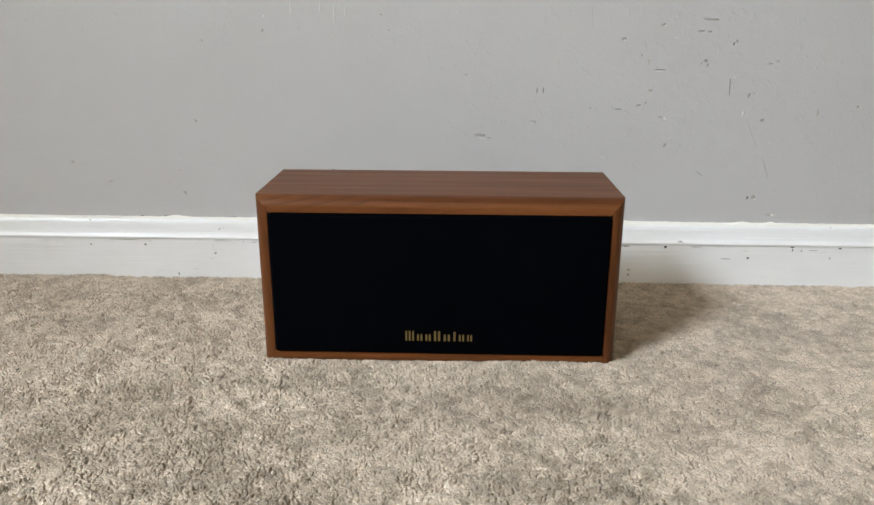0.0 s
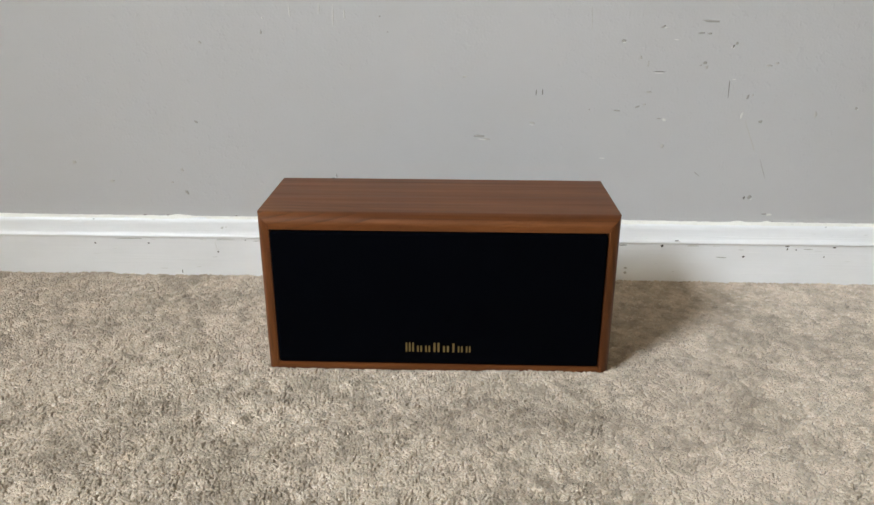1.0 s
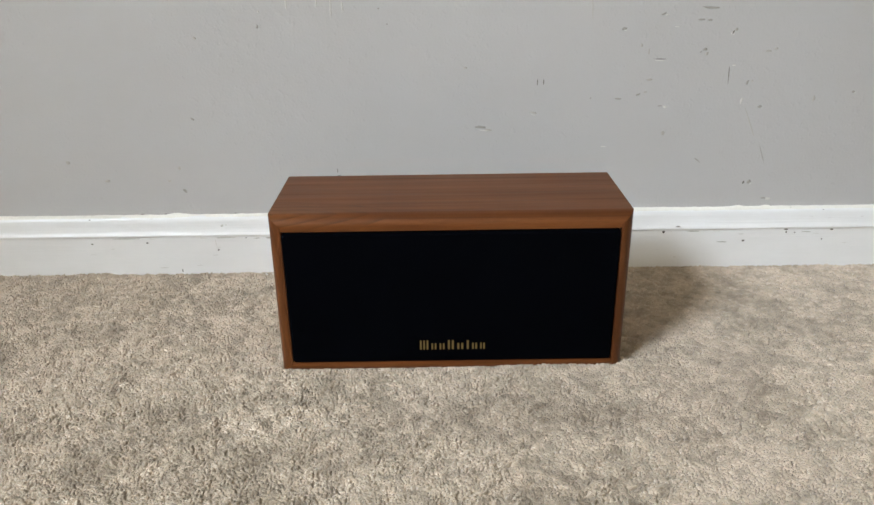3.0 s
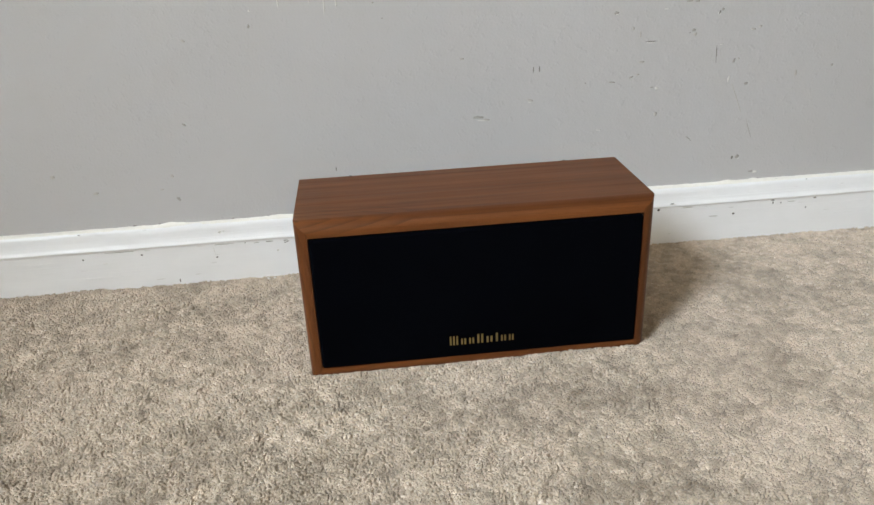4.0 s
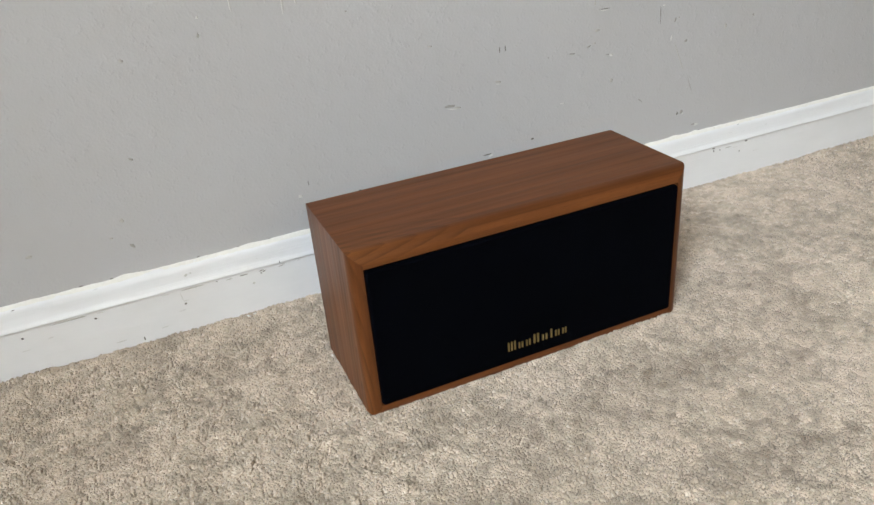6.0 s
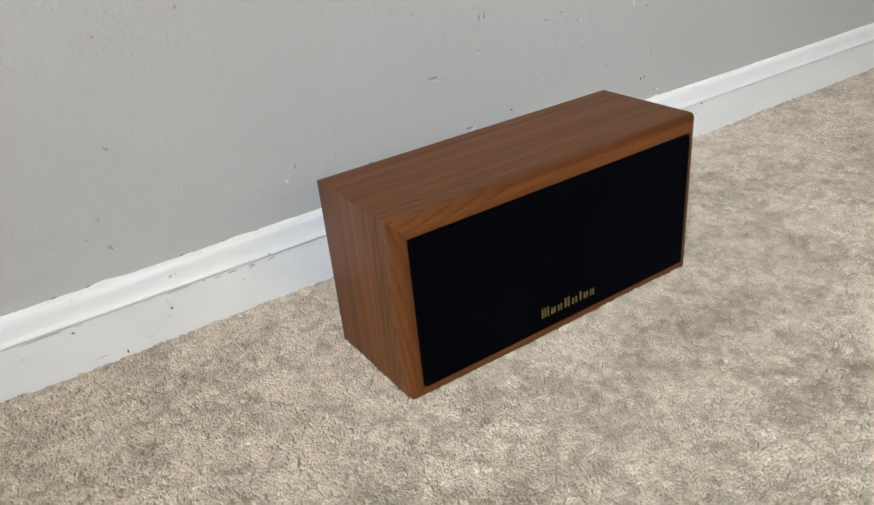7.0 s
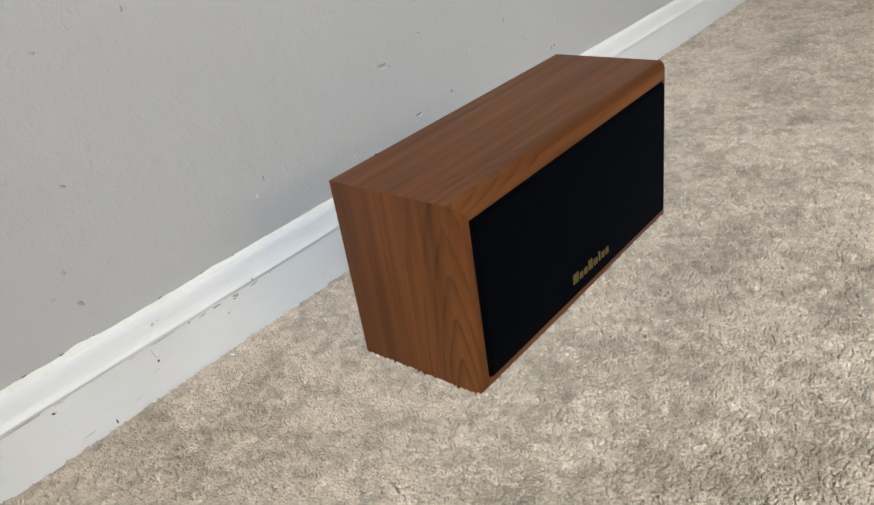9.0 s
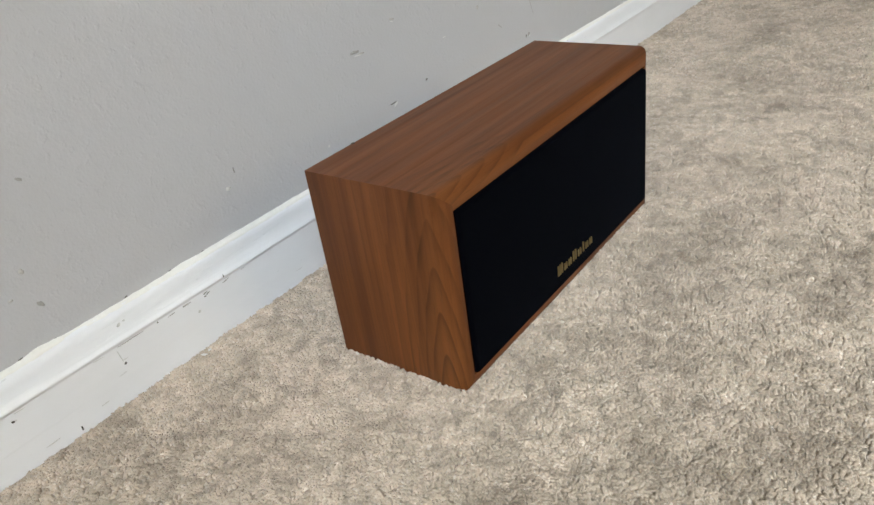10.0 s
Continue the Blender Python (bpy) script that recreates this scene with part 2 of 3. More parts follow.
def grid_mesh(name, us, vs, fn, mat, smooth=True):
    """A sheet over two lists of coordinates; fn(U, V) gives the arrays x, y, z."""
    U, V = np.meshgrid(np.array(us), np.array(vs), indexing="ij")
    co = np.stack(fn(U, V), axis=-1).reshape(-1, 3)
    n, k = len(us), len(vs)
    i = (np.arange(n - 1)[:, None] * k + np.arange(k - 1)[None, :]).ravel()
    quads = np.stack([i, i + k, i + k + 1, i + 1], axis=1)
    me = bpy.data.meshes.new(name)
    me.from_pydata(co.tolist(), [], quads.tolist())
    me.materials.append(mat)
    for p in me.polygons:
        p.use_smooth = smooth
    me.update()
    return new(name, me)


def value_noise(x, y, cell, seed):
    r = np.random.RandomState(seed).rand(64, 64)
    u, v = x / cell, y / cell
    i, j = np.floor(u).astype(int), np.floor(v).astype(int)
    f, g = u - i, v - j
    f, g = f * f * (3 - 2 * f), g * g * (3 - 2 * g)
    a, b = r[i % 64, j % 64], r[(i + 1) % 64, j % 64]
    c, d = r[i % 64, (j + 1) % 64], r[(i + 1) % 64, (j + 1) % 64]
    return (a * (1 - f) + b * f) * (1 - g) + (c * (1 - f) + d * f) * g


# ---- structure ----
DENTS = []


def dent(x, z, w, h, depth, angle=0.0):
    DENTS.append((x, z, w, h, depth, radians(angle)))


# knocks in the plaster
dent(0.047, 0.195, 0.017, 0.0045, 0.0016, -6)
dent(0.113, 0.215, 0.009, 0.004, 0.0012, -20)
dent(0.274, 0.338, 0.009, 0.005, 0.0014, 15)
dent(0.225, 0.320, 0.006, 0.005, 0.0014)
dent(0.290, 0.321, 0.010, 0.003, 0.0009)
dent(0.285, 0.220, 0.005, 0.005, 0.0014)
dent(0.209, 0.168, 0.011, 0.003, 0.0009, 5)
dent(0.386, 0.226, 0.005, 0.013, 0.0012, -15)
dent(0.410, 0.218, 0.005, 0.005, 0.0012)
dent(0.337, 0.148, 0.011, 0.003, 0.0009, -35)
dent(0.529, 0.236, 0.005, 0.005, 0.0012)
dent(0.410, 0.115, 0.008, 0.006, 0.0014)
dent(-0.159, 0.282, 0.005, 0.004, 0.0010)
dent(-0.330, 0.212, 0.005, 0.004, 0.0010)
dent(-0.142, 0.34, 0.004, 0.03, 0.0010, -3)
dent(-0.162, 0.355, 0.004, 0.014, 0.0010, -3)
dent(-0.198, 0.352, 0.004, 0.018, 0.0010, 2)
dent(0.100, 0.121, 0.014, 0.004, 0.0012, 8)


def wall_surface(X, Z):
    y = np.full_like(X, WALL_Y)
    y += (value_noise(X + 9, Z + 9, 0.11, 3) - 0.5) * 0.0012 + (value_noise(X + 9, Z + 9, 0.03, 4) - 0.5) * 0.0004
    for x0, z0, w, h, d, a in DENTS:
        u = ((X - x0) * math.cos(a) + (Z - z0) * math.sin(a)) / w
        v = (-(X - x0) * math.sin(a) + (Z - z0) * math.cos(a)) / h
        r2 = u * u + v * v
        y += 0.22 * d * np.exp(-r2 * 1.6)
    return X, y, Z


xs = [LEFT_X, -1.4, -1.1, -0.8] + [float(v) for v in np.arange(-0.66, 0.66, 0.0030)] + [0.7, 0.8, 1.0, 1.3, 1.7, 2.2, RIGHT_X]
zs = [BASE_Z, 0.05] + [float(v) for v in np.arange(0.078, 0.44, 0.0030)] + [0.5, 0.7, 1.0, 1.5, 2.0, CEIL_Z]
wall_back = grid_mesh("wall_back", xs, zs, wall_surface, WALL)
solid = wall_back.modifiers.new("thickness", "SOLIDIFY")
solid.thickness, solid.offset = 0.1, -1.0
tagged(wall_back, "scuffed greige painted plaster wall behind the speaker", "wall", kind="structure")

wall_left = new("wall_left")
for a, b in ((FRONT_Y, WIN[0]), (WIN[1], WIN3[0]), (WIN3[1], WALL_Y + 0.1)):
    part("wall_panel", box(LEFT_X - 0.12, LEFT_X, a, b, BASE_Z, CEIL_Z), WALL, wall_left)
for w in (WIN, WIN3):
    part("wall_panel", box(LEFT_X - 0.12, LEFT_X, w[0], w[1], BASE_Z, w[2]), WALL, wall_left)
    part("wall_panel", box(LEFT_X - 0.12, LEFT_X, w[0], w[1], w[3], CEIL_Z), WALL, wall_left)
tagged(wall_left, "plain greige painted side wall with two windows", "wall", kind="structure")
wall_right = new("wall_right", mesh_of(box(RIGHT_X, RIGHT_X + 0.12, FRONT_Y, WALL_Y + 0.1, BASE_Z, CEIL_Z), "wall_right", WALL))
tagged(wall_right, "plain greige painted side wall", "wall", kind="structure")
wall_front = new("wall_front")
for a, b in ((LEFT_X - 0.12, WIN2[0]), (WIN2[1], RIGHT_X + 0.12)):
    part("wall_panel", box(a, b, FRONT_Y - 0.12, FRONT_Y, BASE_Z, CEIL_Z), WALL, wall_front)
part("wall_panel", box(WIN2[0], WIN2[1], FRONT_Y - 0.12, FRONT_Y, BASE_Z, WIN2[2]), WALL, wall_front)
part("wall_panel", box(WIN2[0], WIN2[1], FRONT_Y - 0.12, FRONT_Y, WIN2[3], CEIL_Z), WALL, wall_front)
tagged(wall_front, "plain greige painted wall with a window", "wall", kind="structure")
ceiling = new("ceiling", mesh_of(box(LEFT_X - 0.12, RIGHT_X + 0.12, FRONT_Y - 0.12, WALL_Y + 0.1, CEIL_Z, CEIL_Z + 0.1), "ceiling", CEIL))
tagged(ceiling, "flat white painted ceiling", "ceiling", kind="structure")

# baseboard: a flat face, a lip, and a hollow moulding up to the wall
PROFILE = [(0.268, BASE_Z), (0.268, 0.0490), (0.2680, 0.0503), (0.2677, 0.0510), (0.2667, 0.0519), (0.2663, 0.0532), (0.2668, 0.0546),
           (0.2684, 0.0568), (0.2696, 0.0600), (0.2706, 0.0640), (0.2714, 0.0680), (0.2718, 0.0706), (0.2722, 0.0724),
           (0.2730, 0.0750), (0.2742, 0.0770), (0.2762, 0.0783), (0.279, 0.0791), (0.2815, 0.0793)]


def board_surface(X, K):
    i = K.astype(int)
    py, pz = np.array([p[0] for p in PROFILE])[i], np.array([p[1] for p in PROFILE])[i]
    wob = (value_noise(X + 9, K * 0.02 + 5, 0.06, 11) - 0.5) * 0.0005 + (value_noise(X + 9, K * 0.1 + 5, 0.012, 12) - 0.5) * 0.00025
    return X, py + wob, pz + wob * (pz > 0.04)


xb = [LEFT_X] + [float(v) for v in np.arange(-0.9, 1.5, 0.004)] + [2.0, RIGHT_X]
baseboard = grid_mesh("baseboard", xb, list(range(len(PROFILE))), board_surface, TRIM)
tagged(baseboard, "chipped white gloss painted baseboard with moulded top", "baseboard", kind="structure")


def caulk_surface(X, K):
    """A ragged bead of caulk in the corner between the board's top and the wall."""
    a = K / 6.0 * math.pi / 2
    lump = sum(h * np.exp(-((X - c) / w) ** 2) for c, w, h in ((-0.372, 0.010, 0.0028), (-0.357, 0.005, 0.0014), (-0.23, 0.012, 0.0012), (0.24, 0.010, 0.0012), (0.40, 0.010, 0.0018), (0.44, 0.006, 0.0014)))
    up = 0.0014 + 0.0009 * (value_noise(X + 9, X * 0 + 5, 0.006, 23) - 0.5) + 0.0012 * (value_noise(X + 9, X * 0 + 7, 0.09, 22) - 0.5) + lump
    out = 0.0056 + 0.0006 * (value_noise(X + 9, X * 0 + 13, 0.05, 24) - 0.5) + 0.0006 * (value_noise(X + 9, X * 0 + 15, 0.0045, 25) - 0.5)
    return X, WALL_Y + 0.001 - (out + 0.001) * np.sin(a), 0.0786 + (up + 0.0006) * np.cos(a) - 0.0018 * np.sin(a)


caulk = grid_mesh("caulk_bead", [float(v) for v in np.arange(-0.9, 1.5, 0.002)], list(range(7)), caulk_surface, CAULK)
caulk.parent = baseboard
tagged(caulk, "uneven white caulk line")


# ---- speaker ----
HALF_W, TOP, BOTTOM, BACK, SIDE_T, ROUND = 0.1828, 0.1769, -0.0045, 0.1350, 0.0126, 0.0110
speaker = new("speaker")
speaker.location = (-0.0006, 0, BOTTOM)
tagged(speaker, "small walnut veneer speaker with black cloth grille standing on carpet", "speaker")
H = TOP - BOTTOM


def cabinet_panel(name, half, thick, m, wood):
    """A board along x with mitred ends and a rounded front edge; its face looks along z and lies at z = 0."""
    prof = [(BACK, 0.0)]
    for i in range(9):
        a = i / 8 * math.pi / 2
        prof.append((0.0015 + ROUND * (1 - math.sin(a)), -ROUND * (1 - math.cos(a))))
    prof += [(0.0015, -SIDE_T), (0.0015, -thick), (BACK, -thick), (BACK, -SIDE_T)] if thick > SIDE_T else [(0.0015, -SIDE_T), (BACK, -SIDE_T)]
    bm = bmesh.new()
    ends = []
    for s in (-1, 1):
        ends.append([bm.verts.new((s * (half - min(-d, SIDE_T)), y, d)) for y, d in prof])
    n = len(prof)
    for i in range(n):
        j = (i + 1) % n
        f = bm.faces.new((ends[0][i], ends[1][i], ends[1][j], ends[0][j]))
        f.smooth = 1 <= i <= 8
    for cap in (bm.faces.new(ends[0][::-1]), bm.faces.new(ends[1])):
        for e in cap.edges:
            e.smooth = False
    ob = part(name, bm, wood, speaker)
    ob.matrix_local = m
    return ob


cabinet_panel("top_panel", HALF_W, 0.0164, pose(0, 0, H), WOOD_TOP)
cabinet_panel("bottom_panel", HALF_W, 0.0150, Matrix.Translation((0, 0, 0)) @ Matrix.Rotation(math.pi, 4, "Y"), WOOD_TOP)
cabinet_panel("side_panel", H / 2, SIDE_T, Matrix.Translation((-HALF_W, 0, H / 2)) @ Matrix.Rotation(-math.pi / 2, 4, "Y"), WOOD_SIDE)
cabinet_panel("side_panel", H / 2, SIDE_T, Matrix.Translation((HALF_W, 0, H / 2)) @ Matrix.Rotation(math.pi / 2, 4, "Y"), WOOD_SIDE)
inner = SIDE_T - 0.0005
part("back_panel", box(-HALF_W + inner, HALF_W - inner, BACK - 0.012, BACK - 0.003, inner, H - inner), BOARD, speaker, "raw dark fibreboard back")
part("baffle", box(-HALF_W + inner, HALF_W - inner, 0.012, 0.022, inner, H - inner), BOARD, speaker)


def grille():
    """A cloth-wrapped frame with soft edges, a hair smaller than its recess."""
    hw, z0, z1 = HALF_W - SIDE_T - 0.0006, 0.0154, H - 0.0180
    bm = bmesh.new()
    add_box(bm, -hw, hw, -0.0016, 0.0115, z0, z1)
    bmesh.ops.bevel(bm, geom=[e for e in bm.edges], offset=0.0034, segments=5, affect="EDGES", profile=0.5)
    return part("grille", bm, CLOTH, speaker, "black woven cloth grille", True)


cover = grille()

# badge: a row of plain slim brass bars, the first group wide and tall
BADGE_Z = 0.0365


def badge_bar(x0, x1, h):
    bm = box(x0, x1, -0.0028, -0.0014, BADGE_Z - 0.0055, BADGE_Z - 0.0055 + h, bevel=0.0003)
    return part("badge_bar", bm, GOLD, cover, "plain slim brass bar")


bx = -0.0345
for w, h in ((0.0105, 0.0108), (0.0070, 0.0072), (0.0070, 0.0072), (0.0084, 0.0108), (0.0084, 0.0072), (0.0042, 0.0104), (0.0070, 0.0072), (0.0066, 0.0072)):
    bars = 3 if w > 0.01 else 1 if w < 0.005 else 2
    pitch = w / bars
    for k in range(bars):
        badge_bar(bx + pitch * (k + 0.24), bx + pitch * (k + 0.76), h)
    bx += w + 0.0016
part("nub", box(-0.1265, -0.1235, BACK - 0.002, BACK + 0.0008, H - 0.004, H + 0.0006, bevel=0.0004), HOLE, speaker, "tiny dark staple end")


# ---- marks on the wall and the baseboard ----
def blot(name, x, z, w, h, angle, mat, parent, y, seed, thick=0.00035):
    """A ragged flat fleck on an upright face, w long and h high, with its own small thickness."""
    r = random.Random(seed)
    bm = bmesh.new()
    a0, n = radians(angle), 11
    rim, back = [], []
    for i in range(n):
        a = i / n * 2 * math.pi
        k = 0.62 + 0.5 * r.random()
        u, v = math.cos(a) * w / 2 * k, math.sin(a) * h / 2 * k
        px, pz = x + u * math.cos(a0) - v * math.sin(a0), z + u * math.sin(a0) + v * math.cos(a0)
        rim.append(bm.verts.new((px, y - thick * (0.4 + 0.6 * r.random()), pz)))
        back.append(bm.verts.new((px + (px - x) * 0.15, y + 0.0012, pz + (pz - z) * 0.15)))
    mid = bm.verts.new((x, y - thick, z))
    for i in range(n):
        j = (i + 1) % n
        bm.faces.new((mid, rim[i], rim[j]))
        bm.faces.new((rim[i], back[i], back[j], rim[j]))
    return part(name, bm, mat, parent, "", True)


count = [0]


def on_wall(name, x, z, w, h, angle=0.0, mat=SCUFF):
    count[0] += 1
    y = float(wall_surface(np.array([[x]]), np.array([[z]]))[1][0, 0])
    return blot(name, x, z, w, h, angle, mat, wall_back, y, count[0])


def on_board(name, x, z, w, h, angle=0.0, mat=HOLE):
    count[0] += 1
    y = float(np.interp(z, [q[1] for q in PROFILE], [q[0] for q in PROFILE])) - 0.0001
    return blot(name, x, z, w, h, angle, mat, baseboard, y, count[0])


on_wall("scuff", -0.457, 0.129, 0.008, 0.0045, 0, FAINT)
on_wall("scuff", -0.455, 0.1295, 0.003, 0.0016, 0)
on_wall("scuff", -0.358, 0.146, 0.004, 0.006, 20, FAINT)
on_wall("scuff", -0.355, 0.114, 0.005, 0.007, 30)
on_wall("scuff", -0.374, 0.128, 0.004, 0.003, 0, FAINT)
on_wall("scuff", -0.506, 0.155, 0.006, 0.006, 20, FAINT)
on_wall("scuff", -0.332, 0.212, 0.007, 0.003, -35)
on_wall("scuff", -0.315, 0.314, 0.006, 0.004, 0, FAINT)
on_wall("scuff", -0.235, 0.327, 0.003, 0.006, -10)
on_wall("chip_glint", -0.232, 0.345, 0.003, 0.003, 0, CHIP_GLINT)
on_wall("nick", -0.083, 0.347, 0.003, 0.002, 0)
on_wall("nick", -0.073, 0.328, 0.003, 0.002, 0)
on_wall("scuff", 0.025, 0.273, 0.006, 0.003, 0, FAINT)
on_wall("scuff", 0.045, 0.196, 0.019, 0.004, -4)
on_wall("scuff", 0.055, 0.192, 0.010, 0.0025, -4, FAINT)
on_wall("scratch", 0.118, 0.254, 0.0014, 0.0095, -1, NICK)
on_wall("scratch", 0.126, 0.254, 0.0014, 0.0085, 1, NICK)
on_wall("scuff", 0.115, 0.214, 0.010, 0.003, -15, FAINT)
on_wall("scuff", 0.223, 0.231, 0.011, 0.0028, -5)
on_wall("scuff", 0.249, 0.236, 0.007, 0.0025, 20)
on_wall("scuff", 0.258, 0.239, 0.005, 0.0025, 20, FAINT)
on_wall("chip_glint", 0.286, 0.2195, 0.006, 0.004, 0, CHIP_GLINT)
on_wall("scuff", 0.278, 0.221, 0.006, 0.0016, 0)
on_wall("scuff", 0.287, 0.185, 0.005, 0.007, 0, FAINT)
on_wall("scuff", 0.272, 0.336, 0.008, 0.0025, 20)
on_wall("scuff", 0.225, 0.319, 0.007, 0.004, 10)
on_wall("scuff", 0.330, 0.343, 0.022, 0.0032, -3)
on_wall("scuff", 0.320, 0.3285, 0.012, 0.003, 4)
on_wall("scuff", 0.331, 0.328, 0.006, 0.003, -10)
on_wall("scratch", 0.274, 0.281, 0.017, 0.0011, 0, NICK)
on_wall("nick", 0.3625, 0.313, 0.0022, 0.006, -25, NICK)
# pale sliver painted as the bright edge of the nick above
on_wall("chip_glint", 0.3605, 0.3118, 0.0014, 0.004, -25, CHIP_GLINT)
on_wall("scuff", 0.366, 0.316, 0.004, 0.004, 0)
on_wall("scuff", 0.329, 0.292, 0.006, 0.004, 0)
on_wall("scuff", 0.332, 0.287, 0.005, 0.004, 30, FAINT)
on_wall("nick", 0.324, 0.289, 0.003, 0.002, 0)
on_wall("scratch", 0.3635, 0.260, 0.0011, 0.022, 3, NICK)
on_wall("chip_glint", 0.369, 0.272, 0.006, 0.002, 0, CHIP_GLINT)
on_wall("scuff", 0.389, 0.250, 0.004, 0.007, -20)
on_wall("scuff", 0.395, 0.252, 0.003, 0.003, 0, FAINT)
on_wall("chip_glint", 0.385, 0.226, 0.0035, 0.010, -15, CHIP_GLINT)
on_wall("scratch", 0.400, 0.197, 0.0014, 0.048, 24, FAINT)
on_wall("scratch", 0.422, 0.156, 0.0013, 0.034, 22, SCUFF)
on_wall("scuff", 0.410, 0.218, 0.006, 0.005, 0)
on_wall("scuff", 0.337, 0.147, 0.014, 0.0018, -38)
on_wall("nick", 0.404, 0.115, 0.003, 0.005, 0, NICK)
on_wall("scuff", 0.411, 0.116, 0.007, 0.006, 30)
on_wall("chip_glint", 0.441, 0.0905, 0.009, 0.004, 0, CHIP_GLINT)
on_wall("scuff", 0.435, 0.092, 0.008, 0.003, 0)
on_wall("nick", 0.529, 0.236, 0.004, 0.004, 0)
on_wall("scuff", 0.479, 0.228, 0.004, 0.008, 0, FAINT)
on_wall("scuff", 0.248, 0.298, 0.003, 0.005, 0, FAINT)
on_wall("scuff", 0.258, 0.290, 0.002, 0.008, 0, FAINT)
on_wall("scuff", 0.262, 0.255, 0.009, 0.003, 0, FAINT)
on_wall("scuff", 0.420, 0.292, 0.006, 0.003, 8, FAINT)
on_wall("scuff", 0.410, 0.289, 0.008, 0.003, 0, FAINT)
on_wall("nick", 0.188, 0.232, 0.002, 0.002, 0)
on_wall("chip_glint", -0.158, 0.1245, 0.006, 0.005, 0, CHIP_GLINT)
on_wall("scratch", -0.1465, 0.139, 0.001, 0.006, 3, NICK)
on_wall("nick", 0.162, 0.128, 0.005, 0.003, 30, NICK)
on_wall("chip_glint", 0.099, 0.119, 0.009, 0.004, 25, CHIP_GLINT)
on_wall("scratch", 0.094, 0.121, 0.014, 0.002, 0, NICK)
on_wall("chip_glint", -0.02, 0.113, 0.003, 0.003, 0, CHIP_GLINT)

for gx, gw in ((-0.418, 0.006), (-0.386, 0.005), (-0.356, 0.003), (-0.29, 0.004), (-0.243, 0.003), (-0.205, 0.004), (0.236, 0.004), (0.402, 0.004), (0.447, 0.003)):
    on_wall("gap", gx, 0.0806, gw, 0.0016, 4, NICK)

# painted highlights: white slivers for the light caught beside the knocks
for rx, rz, rw, ra in ((0.276, 0.335, 0.006, 10), (0.226, 0.317, 0.005, 0), (0.291, 0.3205, 0.009, 0), (0.274, 0.2792, 0.014, 0), (0.114, 0.2115, 0.008, -15),
                       (0.209, 0.1675, 0.008, 0), (0.414, 0.113, 0.004, 40), (0.050, 0.1915, 0.014, -5), (0.363, 0.3105, 0.003, 60), (0.531, 0.2345, 0.003, 0)):
    on_wall("chip_glint", rx, rz, rw, 0.0014, ra, CHIP_GLINT)
on_wall("scratch", 0.183, 0.345, 0.001, 0.04, 4, FAINT)
# upright ridges: bright edge and shaded edge painted as a pale and grey line
for sx, sz, sl, sa in ((-0.1425, 0.348, 0.030, -2), (-0.1600, 0.356, 0.016, -3), (-0.1975, 0.354, 0.018, 2), (-0.1280, 0.350, 0.014, 3)):
    on_wall("ridge", sx, sz, 0.0011, sl, sa, CHIP_GLINT)
    on_wall("ridge", sx + 0.0013, sz - 0.001, 0.0008, sl * 0.8, sa, FAINT)

on_board("nail_hole", -0.490, 0.042, 0.0030, 0.0022, -30)
on_board("nail_hole", -0.414, 0.043, 0.0028, 0.0021, -20)
on_board("chip_glint", -0.4115, 0.0425, 0.0016, 0.0012, 0, CHIP_GLINT)
on_board("nail_hole", -0.317, 0.031, 0.0027, 0.0027, 0)
on_board("hairline_crack", -0.319, 0.040, 0.0008, 0.014, 8, PALE)
on_board("nail_hole", -0.371, 0.0005, 0.0016, 0.005, 0)
on_board("scuff", -0.277, 0.0487, 0.0020, 0.0016, 0, NICK)
on_board("scuff", -0.305, 0.0492, 0.03, 0.0008, 0, SCUFF)
on_board("scuff", -0.44, 0.0492, 0.04, 0.0008, 0, SCUFF)
on_board("scuff", -0.309, 0.0655, 0.005, 0.0034, 25, PALE)
on_board("scuff", -0.303, 0.0668, 0.0028, 0.0018, -10, PALE)
on_board("scuff", -0.2235, 0.0478, 0.006, 0.0014, 8, NICK)
on_board("scuff", -0.221, 0.0462, 0.005, 0.0012, 14, NICK)
on_board("scuff", -0.2245, 0.0447, 0.003, 0.0012, 0, NICK)
on_board("nick", -0.2005, 0.0535, 0.0012, 0.003, 0, NICK)
on_board("scuff", -0.1985, 0.0475, 0.009, 0.0010, 10, SCUFF)
on_board("scuff", -0.262, 0.0478, 0.009, 0.0010, 4, SCUFF)
on_board("scuff", -0.245, 0.048, 0.012, 0.0016, 0, SCUFF)
on_board("chip_glint", -0.235, 0.034, 0.003, 0.003, 0, CHIP_GLINT)
on_board("scuff", 0.245, 0.049, 0.012, 0.0014, 0)
on_board("nick", 0.299, 0.0485, 0.004, 0.004, 0)
on_board("scuff", 0.34, 0.049, 0.02, 0.0010, 0, SCUFF)
on_board("scuff", 0.382, 0.0325, 0.016, 0.0010, -2, SCUFF)
on_board("nick", 0.411, 0.034, 0.004, 0.0022, 20)
on_board("nick", 0.468, 0.050, 0.006, 0.0018, 0)
